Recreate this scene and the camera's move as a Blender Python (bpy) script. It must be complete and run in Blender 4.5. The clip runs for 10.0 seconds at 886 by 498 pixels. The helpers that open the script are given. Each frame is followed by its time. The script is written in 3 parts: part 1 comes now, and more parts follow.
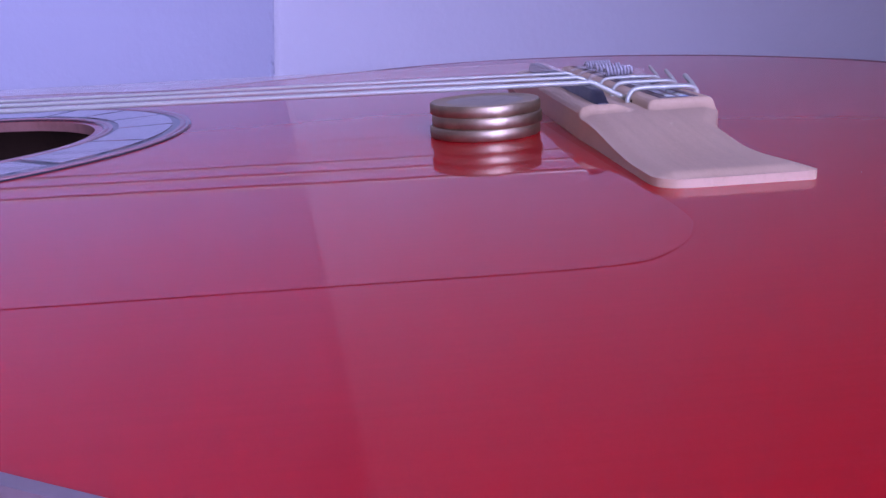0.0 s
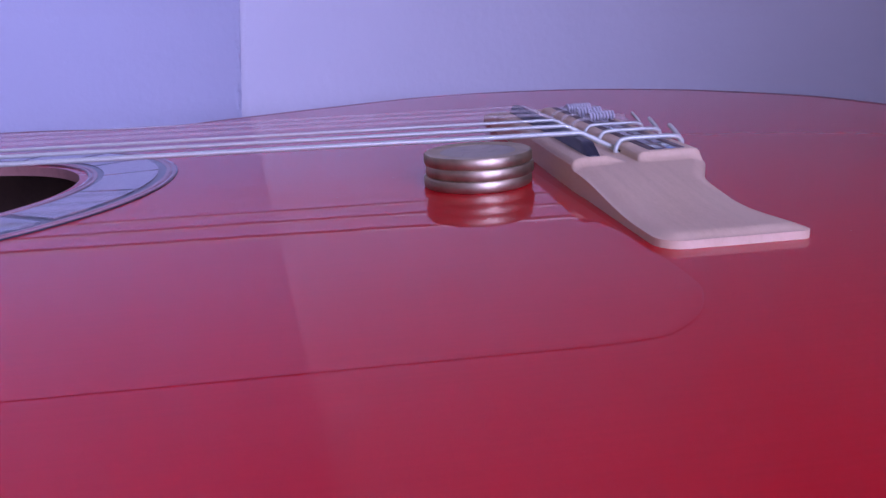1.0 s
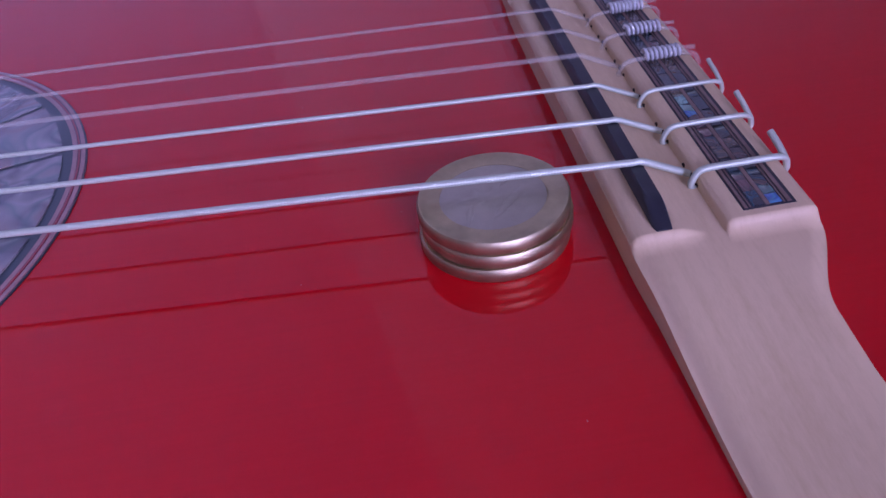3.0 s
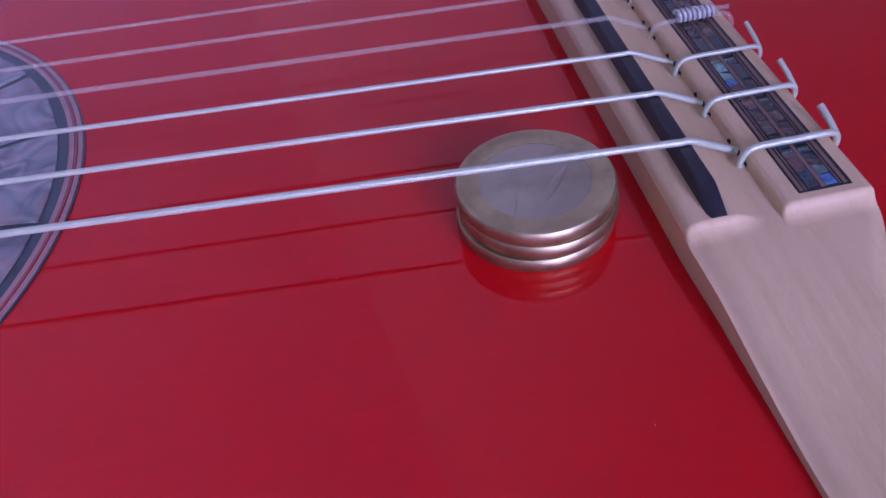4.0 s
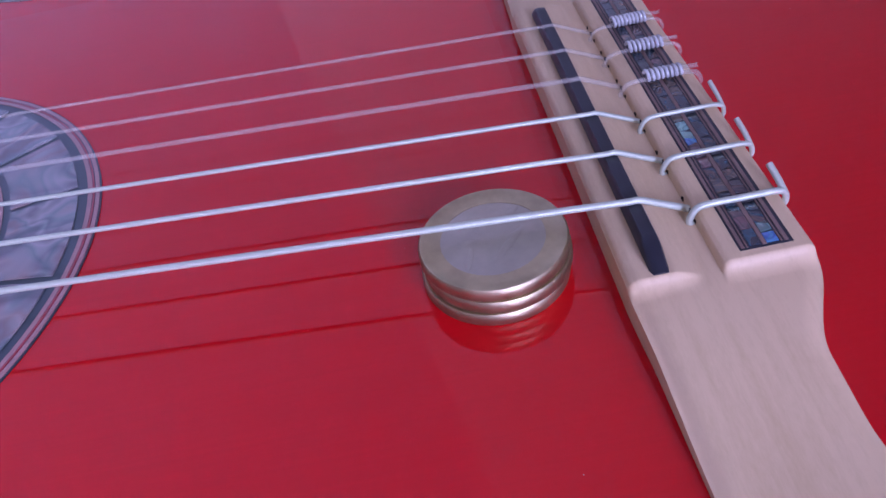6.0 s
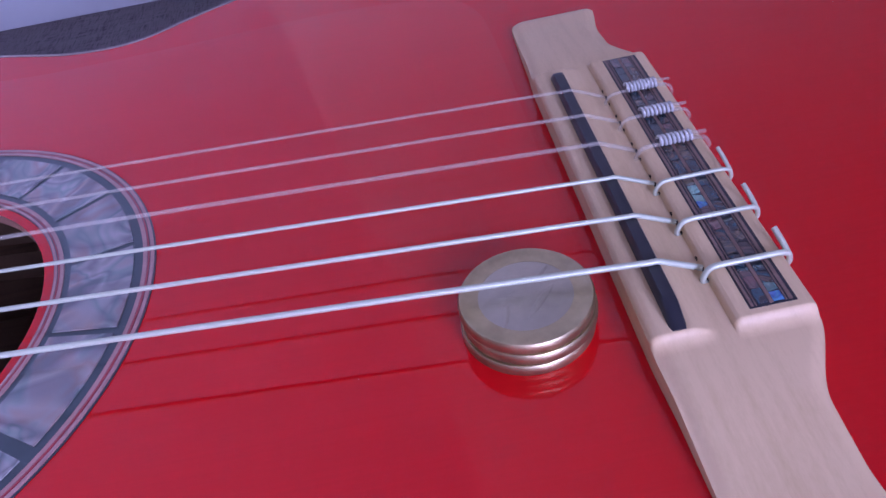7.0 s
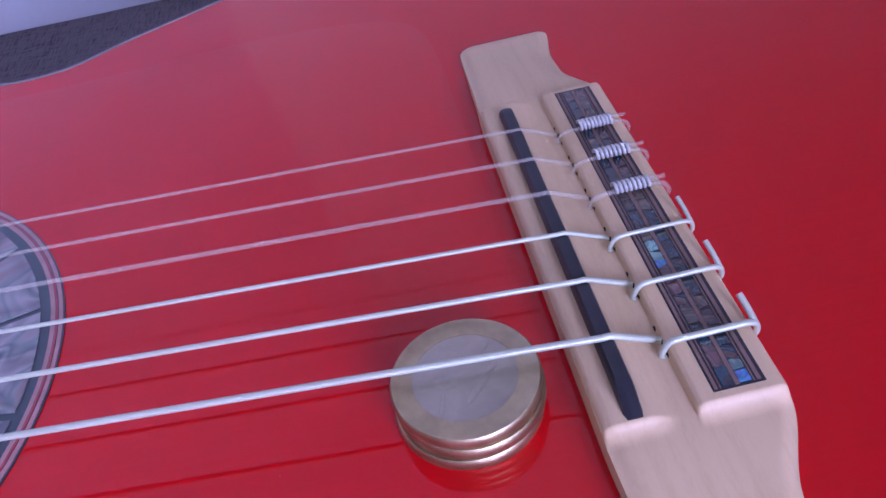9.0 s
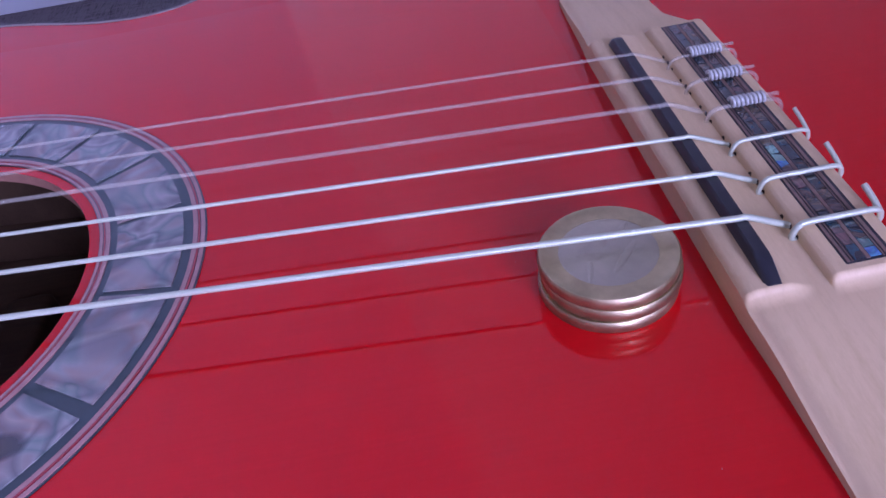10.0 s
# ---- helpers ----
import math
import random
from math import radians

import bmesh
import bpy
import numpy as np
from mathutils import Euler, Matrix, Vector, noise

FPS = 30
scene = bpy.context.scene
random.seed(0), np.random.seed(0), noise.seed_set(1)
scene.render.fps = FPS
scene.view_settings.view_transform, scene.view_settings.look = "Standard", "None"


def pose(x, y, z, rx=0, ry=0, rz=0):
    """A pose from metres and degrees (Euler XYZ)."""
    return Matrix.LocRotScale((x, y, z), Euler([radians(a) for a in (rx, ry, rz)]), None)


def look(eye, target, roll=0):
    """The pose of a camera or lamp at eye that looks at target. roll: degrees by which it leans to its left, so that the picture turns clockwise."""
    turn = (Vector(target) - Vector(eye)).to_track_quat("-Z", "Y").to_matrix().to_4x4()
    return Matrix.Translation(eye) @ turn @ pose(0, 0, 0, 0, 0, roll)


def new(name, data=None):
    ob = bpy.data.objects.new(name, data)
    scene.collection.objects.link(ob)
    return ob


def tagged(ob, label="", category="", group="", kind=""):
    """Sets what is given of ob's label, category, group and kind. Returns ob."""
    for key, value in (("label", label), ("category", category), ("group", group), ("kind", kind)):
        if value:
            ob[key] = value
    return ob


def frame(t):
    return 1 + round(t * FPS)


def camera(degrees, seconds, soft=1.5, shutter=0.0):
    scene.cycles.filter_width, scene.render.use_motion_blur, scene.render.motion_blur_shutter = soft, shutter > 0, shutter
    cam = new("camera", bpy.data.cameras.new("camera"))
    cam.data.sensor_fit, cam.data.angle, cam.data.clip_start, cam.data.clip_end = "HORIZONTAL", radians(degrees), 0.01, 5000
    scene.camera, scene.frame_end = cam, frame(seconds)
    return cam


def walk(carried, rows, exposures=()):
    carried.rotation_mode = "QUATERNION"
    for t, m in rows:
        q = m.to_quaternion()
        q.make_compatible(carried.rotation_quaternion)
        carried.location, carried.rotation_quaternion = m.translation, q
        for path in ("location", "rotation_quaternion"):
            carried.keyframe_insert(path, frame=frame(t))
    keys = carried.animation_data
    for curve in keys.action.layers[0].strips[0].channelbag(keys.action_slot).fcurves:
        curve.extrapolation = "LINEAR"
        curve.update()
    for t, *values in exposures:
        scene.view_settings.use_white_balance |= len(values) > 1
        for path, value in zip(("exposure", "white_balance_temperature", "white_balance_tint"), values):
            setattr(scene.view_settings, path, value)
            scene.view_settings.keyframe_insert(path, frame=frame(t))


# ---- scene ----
cam = camera(58.41, 10.0, soft=1.5)
# seconds, eye x y z, pitch from straight down, roll, yaw
ROWS = [
    (0, -0.0394, -0.1961, 0.0275, 72.58, -3.38, -2.36),
    (0.5, -0.0423, -0.1923, 0.0295, 74.11, -2.90, -3.51),
    (1, -0.0465, -0.1960, 0.0351, 73.63, -3.32, -5.45),
    (1.5, -0.0476, -0.1858, 0.0679, 68.08, -4.52, -3.97),
    (2, -0.0571, -0.1779, 0.0706, 66.01, -4.58, -3.74),
    (2.5, -0.0599, -0.1728, 0.0796, 65.86, -3.07, -4.08),
    (2.8, -0.0442, -0.1424, 0.0852, 56.05, -4.53, -2.74),
    (3, -0.0344, -0.1237, 0.0784, 49.89, -8.14, -2.38),
    (3.2, -0.0352, -0.1153, 0.0763, 44.98, -9.17, -2.88),
    (4.3, -0.0448, -0.1121, 0.0845, 44.20, -7.63, -5.10),
    (4.5, -0.0447, -0.1144, 0.0848, 44.85, -8.90, -3.02),
    (5, -0.0363, -0.1176, 0.0873, 46.15, -10.22, -0.23),
    (5.5, -0.0280, -0.1177, 0.0865, 46.45, -12.68, 1.87),
    (6, -0.0280, -0.1175, 0.0891, 47.14, -12.20, 1.07),
    (6.2, -0.0316, -0.1158, 0.0936, 47.23, -12.14, 1.07),
    (7.3, -0.0333, -0.1233, 0.1041, 48.61, -11.92, -0.36),
    (7.5, -0.0335, -0.1215, 0.1012, 47.33, -11.45, -1.12),
    (8, -0.0296, -0.1140, 0.0988, 47.46, -11.49, -0.87),
    (8.5, -0.0304, -0.1090, 0.1011, 47.54, -11.90, -1.84),
    (9, -0.0228, -0.1039, 0.1015, 47.75, -12.31, -1.35),
    (9.5, -0.0318, -0.1093, 0.0958, 47.26, -11.46, -1.47),
    (10, -0.0501, -0.1217, 0.0964, 48.58, -10.40, -1.07),
]
# the guitar, and the camera's rows with it, lie six degrees off level
TILT = Matrix.Rotation(radians(-6.0), 4, "Y")
EXPOSURES = [(0, 0.04, 6250, 30), (1.5, -0.08, 6250, 29), (3.2, -0.08, 6400, 24), (4.5, 0.2, 6550, 16), (5.5, 0.34, 6550, 12), (7.5, 0.48, 6550, 10), (9, 0.55, 6550, 9), (10, 0.42, 6550, 10)]
walk(cam, [(t, TILT @ pose(x, y, z, rx, 0, rz) @ pose(0, 0, 0, 0, 0, roll)) for t, x, y, z, rx, roll, rz in ROWS], EXPOSURES)

# ---- daylight: an overcast sky through one window ----
world = bpy.data.worlds.new("sky")
scene.world = world
world.use_nodes = True
wn = world.node_tree.nodes
sky = wn.new("ShaderNodeTexSky")
sky.sky_type, sky.sun_disc = "NISHITA", False
sky.sun_elevation, sky.sun_rotation = radians(40), radians(200)
wn["Background"].inputs["Strength"].default_value = 0.12
world.node_tree.links.new(sky.outputs["Color"], wn["Background"].inputs["Color"])

WIN_Y0, WIN_Y1, WIN_Z0, WIN_Z1, EAST = -2.2, -0.65, 0.08, 0.98, 0.276
sky_light = bpy.data.lights.new("window_daylight", "AREA")
sky_light.shape, sky_light.size, sky_light.size_y = "RECTANGLE", WIN_Y1 - WIN_Y0 - 0.1, WIN_Z1 - WIN_Z0 - 0.1
sky_light.energy, sky_light.color = 88.0, (0.43, 0.455, 1.0)
lamp = new("window_daylight", sky_light)
lamp.matrix_world = look((EAST + 0.04, (WIN_Y0 + WIN_Y1) / 2, (WIN_Z0 + WIN_Z1) / 2), (EAST - 1, (WIN_Y0 + WIN_Y1) / 2 + 0.45, 0.42))


# ---- materials ----
def material(name, colour, rough=0.5, metal=0.0, coat=0.0, coat_rough=0.03, spec=0.5):
    """A Principled material; returns it with its nodes, links and shader."""
    m = bpy.data.materials.new(name)
    m.use_nodes = True
    n, l = m.node_tree.nodes, m.node_tree.links
    b = n["Principled BSDF"]
    b.inputs["Base Color"].default_value = (*colour, 1)
    b.inputs["Roughness"].default_value = rough
    b.inputs["Metallic"].default_value = metal
    b.inputs["Coat Weight"].default_value = coat
    b.inputs["Coat Roughness"].default_value = coat_rough
    b.inputs["Specular IOR Level"].default_value = spec
    return m, n, l, b


def coords(n, l, scale=(1, 1, 1), kind="Object"):
    c, mp = n.new("ShaderNodeTexCoord"), n.new("ShaderNodeMapping")
    mp.inputs["Scale"].default_value = scale
    l.new(c.outputs[kind], mp.inputs["Vector"])
    return mp.outputs["Vector"]


def noise_tex(n, l, vec, scale, detail=3.0, rough=0.55):
    t = n.new("ShaderNodeTexNoise")
    t.inputs["Scale"].default_value, t.inputs["Detail"].default_value, t.inputs["Roughness"].default_value = scale, detail, rough
    l.new(vec, t.inputs["Vector"])
    return t.outputs["Fac"]


def ramp(n, l, fac, stops):
    r = n.new("ShaderNodeValToRGB")
    e = r.color_ramp.elements
    while len(e) < len(stops):
        e.new(0.5)
    for k, (p, c) in zip(e, stops):
        k.position, k.color = p, (*c, 1)
    l.new(fac, r.inputs["Fac"])
    return r.outputs["Color"]


def bump(n, l, b, height, strength, dist, socket="Normal"):
    k = n.new("ShaderNodeBump")
    k.inputs["Strength"].default_value, k.inputs["Distance"].default_value = strength, dist
    l.new(height, k.inputs["Height"])
    l.new(k.outputs["Normal"], b.inputs[socket])


def rough_by(n, l, b, fac, lo, hi, socket="Roughness"):
    m = n.new("ShaderNodeMapRange")
    m.inputs["To Min"].default_value, m.inputs["To Max"].default_value = lo, hi
    l.new(fac, m.inputs["Value"])
    l.new(m.outputs["Result"], b.inputs[socket])


def red_lacquer(name, coat_rough, haze=0.0):
    m, n, l, b = material(name, (0.6, 0.004, 0.008), 0.42 - haze, coat=1.0, coat_rough=coat_rough, spec=haze)
    v = coords(n, l)
    b.inputs["Coat IOR"].default_value = 1.40
    grain = noise_tex(n, l, coords(n, l, (6, 260, 40)), 5.0, 4)
    l.new(ramp(n, l, grain, [(0.2, (0.55, 0.0014, 0.006)), (0.8, (0.59, 0.0018, 0.007))]), b.inputs["Base Color"])
    smear = noise_tex(n, l, v, 30.0, 4)
    rough_by(n, l, b, smear, coat_rough * 0.7, coat_rough * 1.5, "Coat Roughness")
    bump(n, l, b, noise_tex(n, l, v, 55.0, 2), 0.012, 0.002, "Coat Normal")
    return m


RED = red_lacquer("red_lacquer", 0.06, 0.01)
PLATE = red_lacquer("clear_plate_over_red", 0.012, 0.03)


def wood(name, a, c, scale=(14, 420, 60), rough=0.5, coat=0.0):
    m, n, l, b = material(name, a, rough, coat=coat, coat_rough=0.2)
    g = noise_tex(n, l, coords(n, l, scale), 1.0, 5, 0.6)
    big = noise_tex(n, l, coords(n, l, (30, 30, 30)), 1.0, 2)
    mix = n.new("ShaderNodeMath")
    mix.operation = "MULTIPLY_ADD"
    mix.inputs[1].default_value = 0.35
    l.new(big, mix.inputs[0]), l.new(g, mix.inputs[2])
    pores = n.new("ShaderNodeMath")
    pores.operation, pores.inputs[1].default_value = "MULTIPLY_ADD", 0.5
    l.new(noise_tex(n, l, coords(n, l, (2200, 500, 1500)), 1.0, 3, 0.7), pores.inputs[0]), l.new(mix.outputs[0], pores.inputs[2])
    l.new(ramp(n, l, pores.outputs[0], [(0.6, c), (1.0, a)]), b.inputs["Base Color"])
    rough_by(n, l, b, g, rough - 0.06, rough + 0.1)
    bump(n, l, b, g, 0.12, 0.0004)
    return m


MAPLE = wood("pale_bridge_wood", (0.68, 0.485, 0.28), (0.58, 0.40, 0.215), (420, 16, 200), 0.5)
CEDAR = wood("cut_edge_wood", (0.34, 0.16, 0.12), (0.24, 0.11, 0.08))
# wood colour darkened to carry the deep shade inside the body
INSIDE = wood("shaded_inside_wood", (0.12, 0.065, 0.035), (0.06, 0.03, 0.015), rough=0.7)
ROSEWOOD = wood("dark_fingerboard_wood", (0.05, 0.03, 0.022), (0.02, 0.012, 0.01))


def plain(name, colour, rough, metal=0.0, coat=0.0, vary=0.25, scale=300.0, relief=0.05):
    m, n, l, b = material(name, colour, rough, metal, coat)
    v = coords(n, l)
    f = noise_tex(n, l, v, scale, 4)
    lo = tuple(k * (1 - vary) for k in colour)
    l.new(ramp(n, l, f, [(0.3, lo), (0.7, colour)]), b.inputs["Base Color"])
    rough_by(n, l, b, f, max(0.02, rough - 0.06), min(1, rough + 0.08))
    bump(n, l, b, f, relief, 0.0002)
    return m


BLACK = plain("black_saddle", (0.02, 0.02, 0.028), 0.38)
DARK_LINE = plain("dark_green_fibre", (0.018, 0.04, 0.045), 0.3, coat=0.6)
PINK_LINE = plain("pinkish_veneer", (0.42, 0.2, 0.18), 0.35, coat=0.8)
RED_LINE = plain("red_veneer", (0.38, 0.02, 0.03), 0.3, coat=0.8)
BROWN_LINE = plain("brown_veneer", (0.23, 0.14, 0.11), 0.4)
BINDING = plain("pale_binding", (0.26, 0.19, 0.18), 0.4, coat=0.3)
HOLE = plain("shadowed_hole", (0.03, 0.015, 0.01), 0.8)


def shell(name, dark, light, tint, rose, scale=70.0, eye=False):
    """Mother of pearl: soft clouds of pale violet, green and rose with thin dark growth lines; each piece differs."""
    m, n, l, b = material(name, light, 0.2, coat=1.0, coat_rough=0.06)
    info, c = n.new("ShaderNodeObjectInfo"), n.new("ShaderNodeTexCoord")
    add, mul = n.new("ShaderNodeVectorMath"), n.new("ShaderNodeMath")
    add.operation, mul.operation = "ADD", "MULTIPLY"
    mul.inputs[1].default_value = 3.0
    l.new(info.outputs["Random"], mul.inputs[0])
    l.new(c.outputs["Object"], add.inputs[0]), l.new(mul.outputs[0], add.inputs[1])
    v = add.outputs["Vector"]

    def swirl(k, twist, detail):
        w = n.new("ShaderNodeTexNoise")
        w.inputs["Scale"].default_value, w.inputs["Detail"].default_value, w.inputs["Distortion"].default_value = k, detail, twist
        l.new(v, w.inputs["Vector"])
        return w.outputs["Fac"]

    cloud = swirl(scale, 0.9, 2.0)
    col = ramp(n, l, cloud, [(0.30, tuple(k * 0.38 for k in light)), (0.43, light), (0.50, tint), (0.56, tuple(k * 0.8 for k in light)), (0.64, rose), (0.74, light)])
    line = ramp(n, l, swirl(scale * 0.75, 1.2, 1.0), [(0.0, (0.6, 0.6, 0.63)), (0.38, (1, 1, 1)), (0.46, (0.55, 0.55, 0.58)), (0.52, (1, 1, 1)), (0.62, (0.42, 0.42, 0.46)), (1.0, (0.35, 0.35, 0.38))])
    mix = n.new("ShaderNodeMix")
    mix.data_type, mix.blend_type = "RGBA", "MULTIPLY"
    mix.inputs["Factor"].default_value = 1.0
    l.new(col, mix.inputs["A"]), l.new(line, mix.inputs["B"])
    out = mix.outputs["Result"]
    if eye:
        mp, ln = n.new("ShaderNodeMapping"), n.new("ShaderNodeVectorMath")
        mp.inputs["Location"].default_value, mp.inputs["Scale"].default_value = (0, 0, -DROP_LOCAL * 180), (180, 300, 180)
        ln.operation = "LENGTH"
        l.new(c.outputs["Object"], mp.inputs["Vector"]), l.new(mp.outputs["Vector"], ln.inputs[0])
        spot = ramp(n, l, ln.outputs["Value"], [(0.0, (0.22, 0.15, 0.06)), (0.3, (0.13, 0.1, 0.07)), (0.5, (0.07, 0.065, 0.08)), (0.72, (0.35, 0.32, 0.36)), (0.95, (1, 1, 1))])
        m2 = n.new("ShaderNodeMix")
        m2.data_type, m2.blend_type = "RGBA", "MULTIPLY"
        m2.inputs["Factor"].default_value = 1.0
        l.new(out, m2.inputs["A"]), l.new(spot, m2.inputs["B"])
        out = m2.outputs["Result"]
    l.new(out, b.inputs["Base Color"])
    bump(n, l, b, cloud, 0.05, 0.0003)
    return m


DROP_LOCAL = 0.096 + 0.0006
PEARL = shell("pearl", (0.07, 0.065, 0.08), (0.33, 0.30, 0.295), (0.15, 0.19, 0.18), (0.29, 0.20, 0.18))
PEARL_EYE = shell("pearl_with_eye", (0.07, 0.065, 0.08), (0.33, 0.30, 0.295), (0.15, 0.19, 0.18), (0.29, 0.20, 0.18), eye=True)
ABALONE = shell("abalone", (0.008, 0.01, 0.018), (0.034, 0.032, 0.042), (0.02, 0.07, 0.10), (0.13, 0.075, 0.055), 220.0)
ABALONE_BROWN = shell("abalone_brown", (0.03, 0.02, 0.015), (0.16, 0.11, 0.075), (0.07, 0.07, 0.07), (0.22, 0.13, 0.09), 260.0)
ABALONE_RED = shell("abalone_rose", (0.05, 0.02, 0.025), (0.17, 0.10, 0.09), (0.1, 0.07, 0.07), (0.2, 0.09, 0.09), 220.0)
ABALONE_BLUE = shell("abalone_blue", (0.03, 0.08, 0.35), (0.08, 0.22, 0.55), (0.08, 0.28, 0.45), (0.12, 0.2, 0.45), 220.0)
ABALONE_GREEN = shell("abalone_green", (0.1, 0.22, 0.2), (0.25, 0.45, 0.36), (0.2, 0.4, 0.36), (0.3, 0.4, 0.35), 220.0)

GOLD = plain("coin_brass", (0.57, 0.46, 0.28), 0.46, metal=1.0, vary=0.3, scale=240, relief=0.3)
SILVER = plain("coin_nickel", (0.52, 0.46, 0.36), 0.45, metal=1.0, vary=0.22, scale=190, relief=0.7)


def wound():
    m, n, l, b = material("silver_wound_wire", (0.55, 0.59, 0.45), 0.42, metal=0.35)
    w = n.new("ShaderNodeTexWave")
    w.wave_type, w.bands_direction = "BANDS", "X"
    w.inputs["Scale"].default_value = 700.0
    l.new(coords(n, l), w.inputs["Vector"])
    bump(n, l, b, w.outputs["Fac"], 0.22, 0.0001)
    return m


WOUND = wound()
NYLON, nn, nl, nb = material("clear_nylon", (0.62, 0.56, 0.46), 0.25)
nb.inputs["Alpha"].default_value = 0.2
nb.inputs["IOR"].default_value = 1.45


COIL, cn, cl, cb = material("twisted_nylon", (0.78, 0.78, 0.74), 0.22)
cb.inputs["Transmission Weight"].default_value = 0.45


def plaster(name, colour):
    m, n, l, b = material(name, colour, 0.85, spec=0.2)
    v = coords(n, l)
    big, fine = noise_tex(n, l, v, 5.0, 3), noise_tex(n, l, v, 160.0, 5)
    l.new(ramp(n, l, big, [(0.3, tuple(k * 0.93 for k in colour)), (0.7, colour)]), b.inputs["Base Color"])
    bump(n, l, b, fine, 0.25, 0.0012)
    return m


WALL = plaster("white_plaster", (0.80, 0.81, 0.77))
# unseen walls, coloured dark to hold back fill light on the guitar
DIM_WALL = plaster("dimmed_tan_wall", (0.26, 0.21, 0.17))
# same plaster, greyed and blued: weaker light on the left section is in the colour
SHADED_WALL = plaster("shaded_plaster", (0.57, 0.60, 0.64))
# unseen ceiling, darkened so the lacquer mirrors less light
CEILING = plaster("dimmed_ceiling", (0.3, 0.28, 0.26))
FLOOR = wood("floor_boards", (0.3, 0.19, 0.11), (0.2, 0.12, 0.07), (2, 40, 40))


def cloth():
    m, n, l, b = material("grey_woven_cloth", (0.1, 0.09, 0.1), 0.95, spec=0.1)
    a = noise_tex(n, l, coords(n, l, (1500, 90, 90)), 1.0, 3)
    c = noise_tex(n, l, coords(n, l, (90, 1500, 90)), 1.0, 3)
    mx = n.new("ShaderNodeMath")
    mx.operation = "ADD"
    l.new(a, mx.inputs[0]), l.new(c, mx.inputs[1])
    l.new(ramp(n, l, mx.outputs[0], [(0.75, (0.055, 0.05, 0.055)), (1.2, (0.17, 0.15, 0.155))]), b.inputs["Base Color"])
    bump(n, l, b, mx.outputs[0], 0.5, 0.001)
    return m


CLOTH = cloth()
FRAME_PAINT = plain("white_frame_paint", (0.75, 0.74, 0.74), 0.4, scale=40)
GLASS, gn, gl, gb = material("window_glass", (1, 1, 1), 0.0)
gb.inputs["Transmission Weight"].default_value = 1.0


# ---- mesh helpers ----
def part(name, bm, mat, parent=None, label="", smooth=True):
    me = bpy.data.meshes.new(name)
    if smooth:
        for f in bm.faces:
            f.smooth = True
    bm.to_mesh(me)
    bm.free()
    for m in mat if isinstance(mat, (list, tuple)) else [mat]:
        me.materials.append(m)
    if smooth:
        me.set_sharp_from_angle(angle=radians(48))
    ob = new(name, me)
    ob.parent = parent
    return tagged(ob, label)


def thing(name, label, category, group="", kind="", at=(0, 0, 0)):
    ob = new(name)
    ob.location = at
    return tagged(ob, label, category, group, kind)


def box(x0, x1, y0, y1, z0, z1, bevel=0.0, bm=None):
    made = bm or bmesh.new()
    r = bmesh.ops.create_cube(made, size=1.0, matrix=Matrix.Translation(((x0 + x1) / 2, (y0 + y1) / 2, (z0 + z1) / 2)) @ Matrix.Diagonal((x1 - x0, y1 - y0, z1 - z0, 1)))
    if bevel:
        es = list({e for v in r["verts"] for e in v.link_edges})
        bmesh.ops.bevel(made, geom=es, offset=bevel, segments=2, affect="EDGES", profile=0.5)
    return made


def catmull(pts, per=12, closed=True):
    out, n = [], len(pts)
    for i in range(n if closed else n - 1):
        p = [Vector(pts[(i + k) % n] if closed else pts[min(max(i + k, 0), n - 1)]) for k in (-1, 0, 1, 2)]
        for j in range(per):
            t = j / per
            out.append(0.5 * (2 * p[1] + (p[2] - p[0]) * t + (2 * p[0] - 5 * p[1] + 4 * p[2] - p[3]) * t * t + (3 * p[1] - p[0] - 3 * p[2] + p[3]) * t ** 3))
    if not closed:
        out.append(Vector(pts[-1]))
    return out


def ring_pts(c, r, n=120):
    return [Vector((c[0] + r * math.cos(2 * math.pi * k / n), c[1] + r * math.sin(2 * math.pi * k / n))) for k in range(n)]


def sheet(loops, z0, z1, wall_mats=None, flare=0.0):
    """A flat board: the first loop is its outline, the others holes. Faces on the rims of holes take material 1."""
    bm = bmesh.new()
    top_edges, rims = [], []
    for loop in loops:
        vs = [bm.verts.new((p[0], p[1], z1)) for p in loop]
        top_edges += [bm.edges.new((vs[i], vs[(i + 1) % len(vs)])) for i in range(len(vs))]
        rims.append(vs)
    bmesh.ops.triangle_fill(bm, use_beauty=True, use_dissolve=False, edges=top_edges, normal=(0, 0, 1))
    for k, vs in enumerate(rims):
        low = []
        for i, v in enumerate(vs):
            d = (vs[(i + 1) % len(vs)].co - vs[i - 1].co).normalized() * (flare if k == 0 else 0.0)
            low.append(bm.verts.new((v.co.x - d.y, v.co.y + d.x, z0)))
        for i in range(len(vs)):
            j = (i + 1) % len(vs)
            f = bm.faces.new((vs[i], vs[j], low[j], low[i]))
            f.material_index = 1 if k and wall_mats else 0
    bmesh.ops.recalc_face_normals(bm, faces=bm.faces)
    for f in bm.faces:
        if abs(f.normal.z) > 0.9 and f.normal.z < 0:
            f.normal_flip()
    return bm


